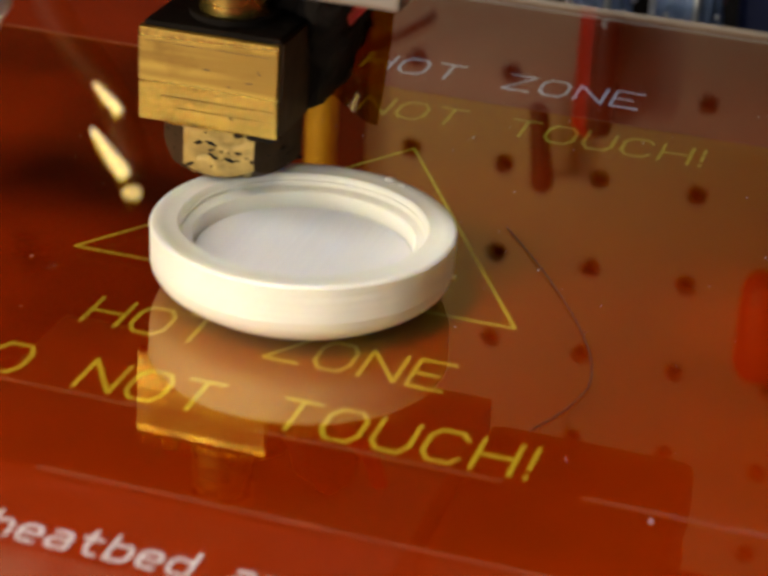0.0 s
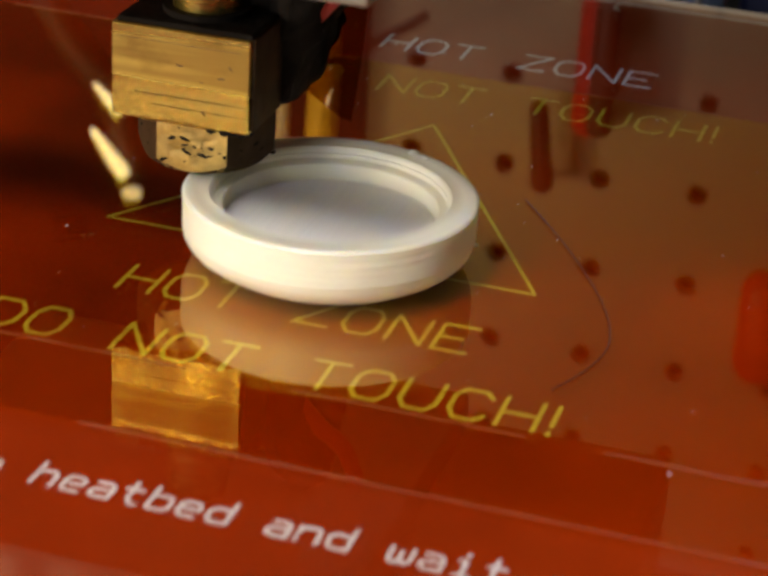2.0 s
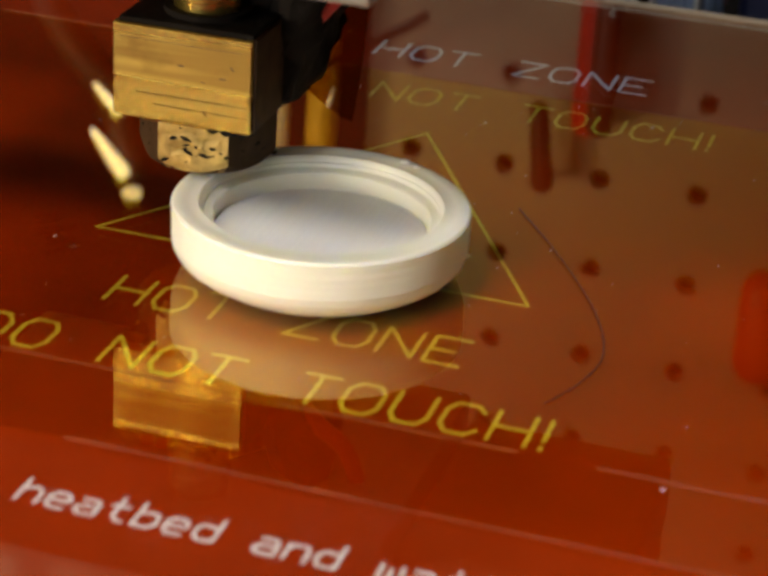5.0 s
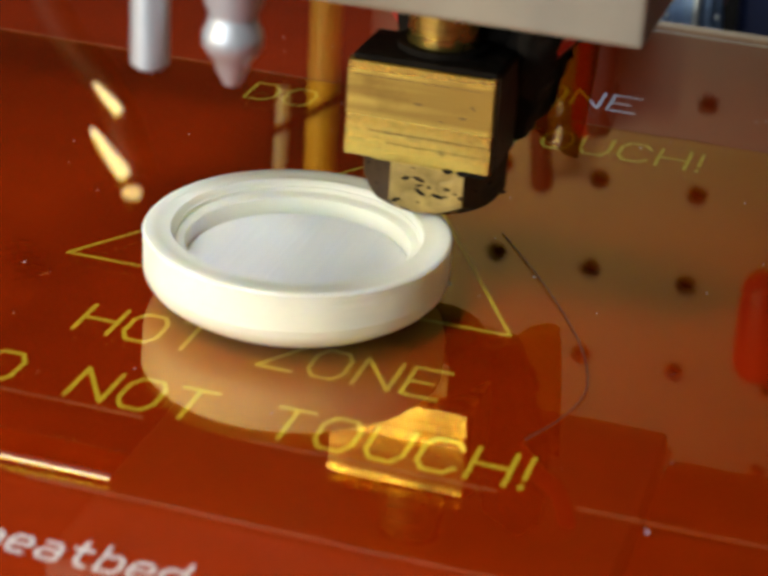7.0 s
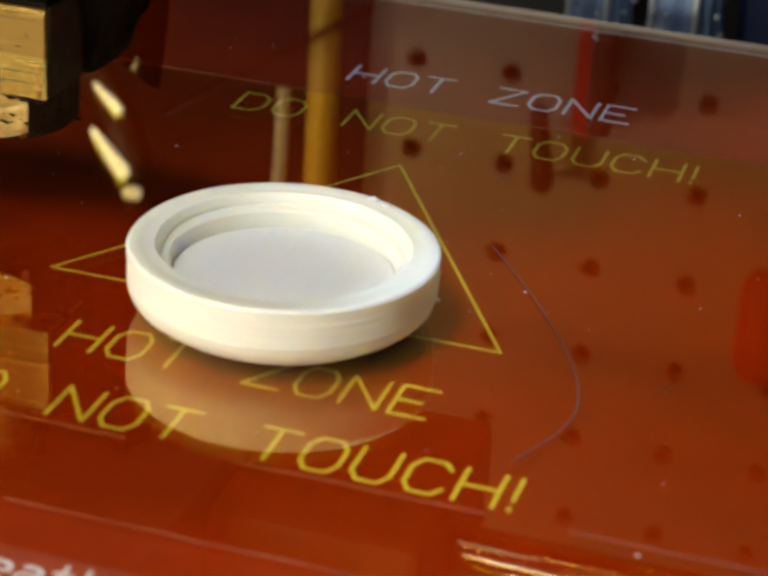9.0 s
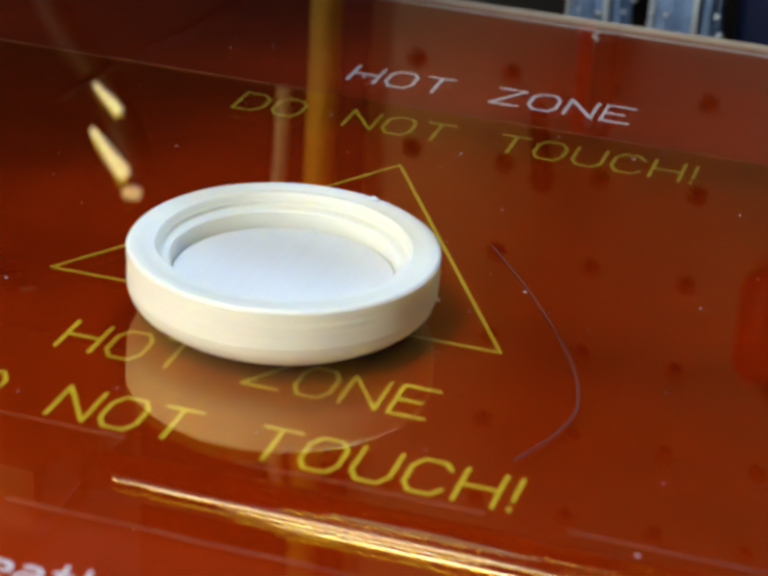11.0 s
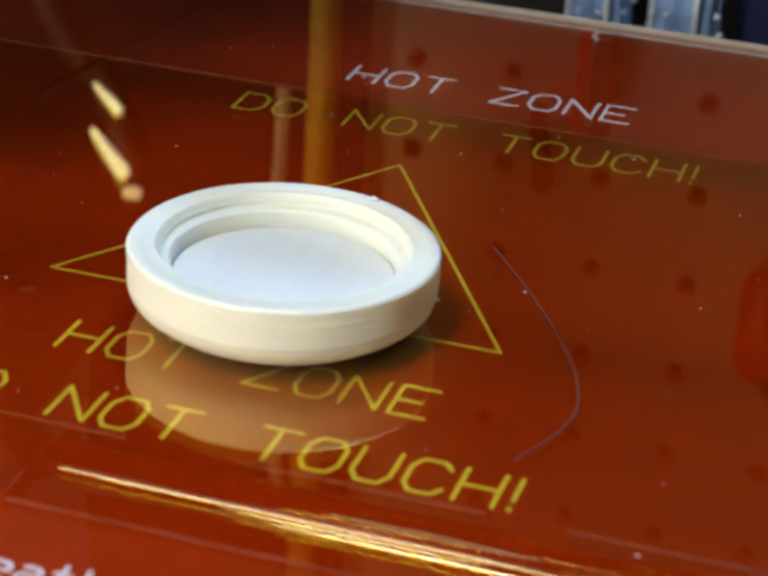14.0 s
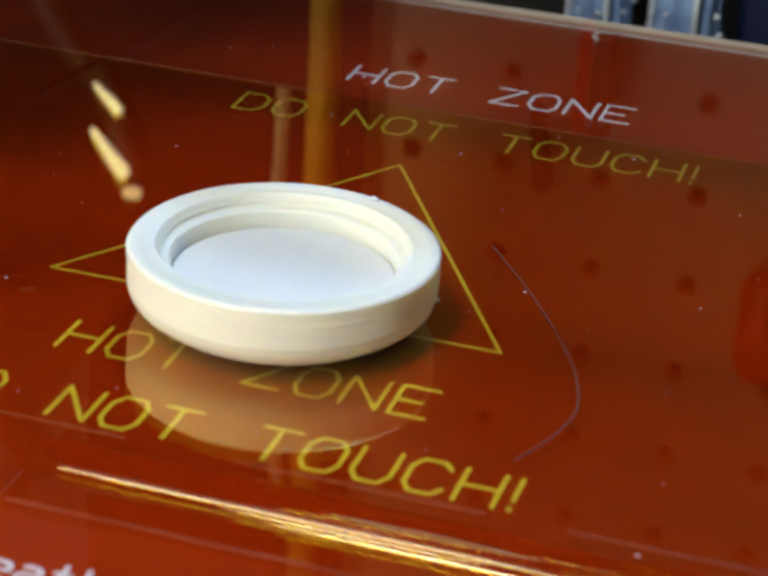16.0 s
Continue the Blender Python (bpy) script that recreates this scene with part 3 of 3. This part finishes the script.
bm = lump((0.0150, 0.2660, 0.0180), (0.0225, 0.2860, 0.0470), 3, 4, 0.0020)
for v in bm.verts:
    v.co.x += 0.0050 * (v.co.z - 0.020) / 0.02
    v.co += Vector(noise.noise_vector(v.co * 900)) * 0.0006
part("insulation", bm, CHAR, head, "charred black heater insulation", True)
part("insulation", lump((0.0020, 0.2660, 0.0200), (0.0200, 0.2800, 0.0430), 7), CHAR, head, "", True)
# amber tape end that hangs beside the block
bm = bmesh.new()
rows = []
for i in range(7):
    t = i / 6
    y = 0.2790 + 0.0015 * math.sin(3 * t)
    z = 0.036 - 0.0215 * t
    xs = (0.0200, 0.0228, 0.0262 - 0.0005 * t, 0.0295 - 0.0018 * t)
    rows.append([[bm.verts.new((x, y + o + 0.0008 * math.sin(600 * x), z + (0.004, 0.0015, 0, 0)[k] * t)) for k, x in enumerate(xs)] for o in (0.0, 0.00012)])
for r0, r1 in zip(rows, rows[1:]):
    for s in (0, 1):
        for k in range(3):
            bm.faces.new((r0[s][k], r0[s][k + 1], r1[s][k + 1], r1[s][k]))
part("tape_end", bm, FLAP, head, "loose amber tape end", True)
# red heater leads
for off in (0.0, 0.0026):
    part("heater_wire", tube(bmesh.new(), [(-0.002 + off, 0.274, 0.050), (-0.0015 + off, 0.273, 0.040), (0.003 + off, 0.271, 0.034), (0.006 + off, 0.270, 0.028)], 0.0012), RED_WIRE, head, "red heater wire", True)
part("heater_wire", tube(bmesh.new(), [(0.034, 0.276, 0.052), (0.031, 0.275, 0.041), (0.027, 0.273, 0.036), (0.022, 0.272, 0.030)], 0.0014), RED_WIRE, head, "red heater wire", True)
part("mounting_plate", box(bmesh.new(), (-0.037, 0.2385, 0.0455), (0.0416, 0.3100, 0.0620), 0.0006), ALU, head, "plain grey metal mounting plate")
part("extruder_body", box(bmesh.new(), (-0.030, 0.2430, 0.0620), (0.077, 0.3090, 0.190), 0.003), BODY, head, "dull orange-brown extruder body")
part("bearing_block", box(bmesh.new(), (0.0420, 0.2640, 0.0490), (0.077, 0.3090, 0.0622), 0.002), BODY, head)
BOLT_Y, BOLT_TOP = 0.206, 0.058
bm = rod(bmesh.new(), (-0.0073, BOLT_Y, 0.0463), (-0.0073, BOLT_Y, BOLT_TOP), 0.0021, 28)
bmesh.ops.bevel(bm, geom=[e for e in bm.edges if all(abs(v.co.z - 0.0463) < 1e-5 for v in e.verts)], offset=0.0005, segments=2, affect="EDGES")
part("bolt", bm, STEEL, head, "plain steel bolt shank", True)
bm = lathe(bmesh.new(), [(r, 0.0457 + h) for r, h in ((0, 0), (0.0008, 0.0001), (0.0017, 0.0018), (0.0020, 0.0030), (0.0024, 0.0034), (0.0032, 0.0046), (0.0033, 0.0060), (0.0027, 0.0074), (0.0026, 0.0084), (0.0031, 0.0094), (0.0031, 0.0180))] + [(0, 0.0457 + 0.0180)], 28, (0.0024, BOLT_Y, 0))
part("bolt", bm, STEEL, head, "stepped bright steel bolt", True)
for x in (-0.0073, 0.0024):
    part("bolt_arm", box(bmesh.new(), (x - 0.0020, BOLT_Y - 0.0026, BOLT_TOP - 0.001), (x + 0.0020, 0.2390, BOLT_TOP + 0.002), 0.0005), ALU, head, "narrow grey metal arm")

# ---------------------------------------------------------------- gantry
ROD_Y, ROD_Z = 0.2850, 0.0598
gantry = tagged(holder("gantry"), "chrome cross rod on black uprights", "gantry", kind="structure")
part("cross_rod", rod(bmesh.new(), (-0.305, ROD_Y, ROD_Z), (0.205, ROD_Y, ROD_Z), 0.004, 40), CHROME, gantry, "chrome cross rod", True)
for x in (-0.32, 0.205):
    part("upright", box(bmesh.new(), (x, ROD_Y - 0.02, DESK_Z), (x + 0.02, ROD_Y + 0.02, 0.30), 0.002), BLACK, gantry)

# ---------------------------------------------------------------- pegboard and what stands before it
PEG_Y, PITCH, HOLE = 0.505, 0.0254, 0.0028


def peg_cell():
    """One square of board round one hole, with its thickness."""
    bm = bmesh.new()
    h, t, n = PITCH / 2, 0.004, 16
    ring, rim = [], []
    for i in range(n):
        a = 2 * math.pi * i / n
        c, s = math.cos(a), math.sin(a)
        k = h / max(abs(c), abs(s))
        ring.append((c * k, s * k))
        rim.append((c * HOLE, s * HOLE))
    f = [[bm.verts.new((x, y, z)) for x, z in pts] for pts in (ring, rim) for y in (0, t)]
    for i in range(n):
        j = (i + 1) % n
        bm.faces.new((f[0][i], f[0][j], f[2][j], f[2][i]))
        bm.faces.new((f[2][i], f[2][j], f[3][j], f[3][i]))
        bm.faces.new((f[3][i], f[3][j], f[1][j], f[1][i]))
    return bm


def pegboard():
    cell = peg_cell()
    src = bpy.data.meshes.new("cell")
    cell.to_mesh(src)
    cell.free()
    bm = bmesh.new()
    for ix in range(-3, 5):
        for iz in range(-1, 11):
            start = len(bm.verts)
            bm.from_mesh(src)
            bm.verts.ensure_lookup_table()
            for v in bm.verts[start:]:
                v.co += Vector((-0.0635 + ix * PITCH, PEG_Y, 0.0581 + iz * PITCH))
    bpy.data.meshes.remove(src)
    bmesh.ops.remove_doubles(bm, verts=bm.verts, dist=0.00005)
    bmesh.ops.recalc_face_normals(bm, faces=bm.faces)
    return tagged(mesh_object("pegboard", bm, PEG), "pale tan perforated pegboard behind the printer", "pegboard")


pegboard()
# Unseen black panel, added so the pegboard holes come out dark.
bm = box(bmesh.new(), (-0.155, PEG_Y + 0.012, DESK_Z), (0.040, PEG_Y + 0.018, 0.30), 0.001)
tagged(mesh_object("dark_hole_backing", bm, BLACK), "added black panel that makes the pegboard holes dark", "panel")

post = tagged(holder("upright_rod"), "upright smooth rod behind the bed, warm light in its colour", "post")
part("shaft", rod(bmesh.new(), (-0.1600, 0.490, DESK_Z + 0.006), (-0.1600, 0.490, 0.30), 0.0040, 28), WARM_LIT_ROD, post, "", True)
part("foot", box(bmesh.new(), (-0.172, 0.478, DESK_Z), (-0.148, 0.502, DESK_Z + 0.007), 0.001), BLACK, post)
bm = tube(bmesh.new(), [(-0.1700, 0.488, 0.066), (-0.1703, 0.488, 0.085), (-0.1712, 0.488, 0.11), (-0.1716, 0.489, 0.16), (-0.1650, 0.490, 0.20)], 0.0017, 10)
tagged(mesh_object("nylon_string", bm, FIBRE, True), "white nylon string hanging from the upright rod", "string")


def grip(name, a, b, r, r2, label):
    return tagged(mesh_object(name, capsule(bmesh.new(), a, b, r, r2), RED_GRIP, True), label, "tool handle", "red handles by the pegboard")


grip("tool_handle", (-0.0915, 0.495, DESK_Z + 0.005), (-0.0915, 0.495, 0.0640), 0.0046, 0.0046, "red rubber tool handle standing by the pegboard")
tagged(mesh_object("tool_handle", capsule(bmesh.new(), (-0.0875, 0.487, DESK_Z + 0.005), (-0.0875, 0.487, 0.0620), 0.0033, 0.0033), OXBLOOD, True), "dark red rubber tool handle standing by the pegboard", "tool handle", "red handles by the pegboard")
grip("tool_handle", (-0.0425, 0.497, 0.103), (-0.0415, 0.497, 0.122), 0.0060, 0.0070, "short red handle hung on the pegboard")
grip("tool_handle", (-0.0760, 0.490, DESK_Z + 0.004), (-0.0400, 0.500, 0.060), 0.0022, 0.0022, "slim red handle leaning on the pegboard")

def hook(x, top, low):
    bm = tube(bmesh.new(), [(x, PEG_Y + 0.003, top), (x, PEG_Y - 0.010, top), (x + 0.0008, PEG_Y - 0.014, top - 0.006), (x + 0.0012, PEG_Y - 0.014, low)], 0.0008, 8)
    return tagged(mesh_object("board_hook", bm, BLACK, True), "dark wire hook hung in the pegboard", "hook", "pegboard hooks")


hook(-0.1016, 0.0835, 0.068)
for x, low, high, lean in ((-0.1035, 0.062, 0.082, 0.002),):
    bm = capsule(bmesh.new(), (x, PEG_Y - 0.014, low), (x + lean, PEG_Y - 0.012, high), 0.0024, 0.0030)
    tagged(mesh_object("tool_handle", bm, OXBLOOD, True), "dark red rubber handle hung before the pegboard", "tool handle", "red handles by the pegboard")

# warm lamp far behind, seen as a gleam in the bed
lamp = tagged(holder("reading_lamp"), "small warm lamp with two lit bulbs and brown arm", "lamp")
part("bulb", capsule(bmesh.new(), (-0.2304, 0.505, 0.0808), (-0.2240, 0.505, 0.0868), 0.0006, 0.0015), BULB, lamp, "glowing warm bulb", True)
part("bulb", capsule(bmesh.new(), (-0.2310, 0.505, 0.0945), (-0.2225, 0.505, 0.1050), 0.0009, 0.0021), BULB, lamp, "glowing warm bulb", True)
part("bulb", capsule(bmesh.new(), (-0.2205, 0.505, 0.1112), (-0.2185, 0.505, 0.1108), 0.0017, 0.0019), BULB_DIM, lamp, "dim warm bulb", True)
part("arm", tube(bmesh.new(), [(-0.2450, 0.512, DESK_Z + 0.006), (-0.2480, 0.512, 0.045), (-0.2440, 0.512, 0.066), (-0.2310, 0.512, 0.082), (-0.2255, 0.512, 0.092), (-0.2200, 0.512, 0.108)], 0.0050, 14), SHADE, lamp, "brown lamp arm", True)
part("foot", rod(bmesh.new(), (-0.2450, 0.512, DESK_Z), (-0.2450, 0.512, DESK_Z + 0.008), 0.03, 32), BLACK, lamp)


def jar(x, r, seed):
    """A ribbed jar; small pale spheres near its shoulder stand in for its sparkles."""
    rng = random.Random(seed)
    thing = tagged(holder("glass_jar", (x, 0.43, DESK_Z)), "ribbed clear glass jar on the bench, blue light in its colour", "jar", "glass jars behind the bed")
    bm = lathe(bmesh.new(), [(0, 0), (r * 0.96, 0), (r, 0.002), (r, 0.058), (r * 0.94, 0.064), (r * 0.9, 0.066), (r * 0.9, 0.080), (r * 0.8, 0.081), (0, 0.081)], 44)
    for v in bm.verts:
        a = math.atan2(v.co.y, v.co.x)
        k = 1 + 0.10 * math.cos(11 * a + seed) + 0.05 * math.sin(5 * a)
        v.co.x, v.co.y = v.co.x * k, v.co.y * k
    part("jar_body", bm, BLUE_LIT_GLASS, thing, "ribbed glass body coloured like the blue light in it", True)
    for k in range(7):
        a = -math.pi * (k + rng.uniform(0.2, 0.8)) / 7
        bm = bmesh.new()
        bmesh.ops.create_icosphere(bm, subdivisions=2, radius=rng.uniform(0.0004, 0.0009), matrix=Matrix.Translation((1.08 * r * math.cos(a), 1.08 * r * math.sin(a), rng.uniform(0.0615, 0.068))))
        part("jar_sparkle", bm, PALE_GLASS, thing, "small pale sphere that stands in for a sparkle", True)
    for a in (-2.7, -1.2):
        bm = rod(bmesh.new(), (1.04 * r * math.cos(a), 1.04 * r * math.sin(a), 0.004), (1.04 * r * math.cos(a), 1.04 * r * math.sin(a), 0.078), 0.0008, 10)
        part("glass_rib", bm, PALE_GLASS, thing, "pale raised glass rib", True)
    return thing


cord = tagged(mesh_object("cable", tube(bmesh.new(), [(-0.1397, 0.462, 0.0315), (-0.1461, 0.462, 0.0363), (-0.1711, 0.462, 0.0529), (-0.1928, 0.462, 0.0684)], 0.0011, 10), CORD, True), "dark purple cable slanting up behind the bed", "cable")
jar(-0.0795, 0.0066, 1)
jar(-0.0610, 0.0074, 2)
bm = box(bmesh.new(), (-0.0520, 0.440, DESK_Z), (0.030, 0.470, 0.010), 0.002)
tagged(mesh_object("storage_box", bm, NAVY), "dark navy plastic box beside the glass jars", "box")


# ---------------------------------------------------------------- what moves
def motions():
    bed_rows = ((0, 7.7), (0.1, 12.0), (0.2, 15.2), (0.3, 15.0), (0.4, 11.6), (0.5, 7.4), (0.6, 5.0), (0.7, 3.3), (0.8, 2.4), (0.9, 1.6), (1.0, 1.2), (1.2, 0.9), (1.4, 1.2), (1.5, 1.8),
                (1.6, 4.3), (1.7, 7.4), (1.8, 11.1), (1.9, 15.2), (2.0, 19.0), (2.1, 23.6), (2.2, 27.6), (2.3, 30.9), (2.4, 33.8), (2.5, 36.0), (2.6, 38.2), (2.7, 38.9), (2.8, 38.9), (2.9, 38.2), (3.0, 36.8), (3.1, 34.4), (3.2, 30.9),
                (3.4, 23.2), (3.6, 14.8), (3.8, 7.0), (4.0, 2.2), (4.2, 0.8), (4.4, 1.0), (4.6, 1.9), (4.7, 4.4), (4.9, 11.2), (5.1, 19.2),
                (5.3, 27.6), (5.4, 31.2), (5.5, 34.2), (5.6, 36.6), (5.8, 38.6), (6.0, 38.8), (6.1, 37.5), (6.2, 35.1), (6.4, 28.6), (6.5, 24.7), (6.6, 20.9), (6.8, 12.7), (7.0, 5.3), (7.2, 1.3), (7.4, 0.1), (7.5, 0.0), (7.7, 0.0), (12.0, 0.0), (16.0, 0.0))
    head_rows = ((0, -110.2), (0.1, -112.5), (0.2, -113.4), (0.3, -112.6), (0.4, -110.9), (0.5, -108.3), (0.6, -106.0), (0.7, -102.5), (0.8, -98.8), (0.9, -94.4), (1.0, -89.8), (1.1, -89.4), (1.2, -93.8), (1.3, -98.1), (1.4, -101.8),
                 (1.5, -105.0), (1.6, -108.5), (1.7, -111.1), (1.8, -113.0), (1.9, -114.0), (2.0, -114.2), (2.1, -114.0), (2.2, -113.1), (2.3, -111.3), (2.4, -108.3), (2.5, -104.8), (2.6, -101.2), (2.7, -97.4), (2.8, -93.4), (2.9, -89.4), (3.0, -85.5), (3.1, -82.2), (3.2, -79.4),
                 (3.4, -76.0), (3.5, -75.4), (3.7, -76.4), (3.9, -80.6), (4.1, -87.2), (4.2, -89.4), (4.4, -97.5), (4.6, -105.0), (4.8, -111.0), (5.0, -114.0), (5.1, -114.3),
                 (5.3, -113.1), (5.4, -111.2), (5.5, -108.4), (5.6, -105.1), (5.7, -101.6), (5.8, -97.6), (5.9, -93.6), (6.0, -89.5), (6.1, -85.5), (6.2, -82.2), (6.4, -77.2), (6.5, -75.7), (6.6, -75.3), (6.8, -76.3), (7.0, -80.2), (7.2, -86.6), (7.3, -88.3), (7.4, -90.0),
                 (7.6, -96.0), (7.8, -102.8), (8.0, -109.6), (8.2, -116.4), (8.4, -123.0), (8.6, -129.9), (8.8, -137.3), (9.0, -144.5), (9.2, -150.9), (9.6, -165.0), (10.0, -179.0), (10.5, -194.0), (11.0, -208.0), (11.3, -213.0), (11.8, -216.0), (12.3, -218.0), (16.0, -218.5))
    walk(bed, [(t, pose(0, y * MM, 0)) for t, y in bed_rows])
    walk(cap, [(t, pose(CAP_X, CAP_Y + y * MM, CAP_Z)) for t, y in bed_rows])
    walk(thread, [(t, pose(0, y * MM, 0)) for t, y in bed_rows])
    walk(cord, [(t, pose(0.45 * (x + 144.5) * MM, 0, 0)) for t, x in head_rows])
    walk(head, [(t, pose(x * MM, 0, 0)) for t, x in head_rows])


motions()
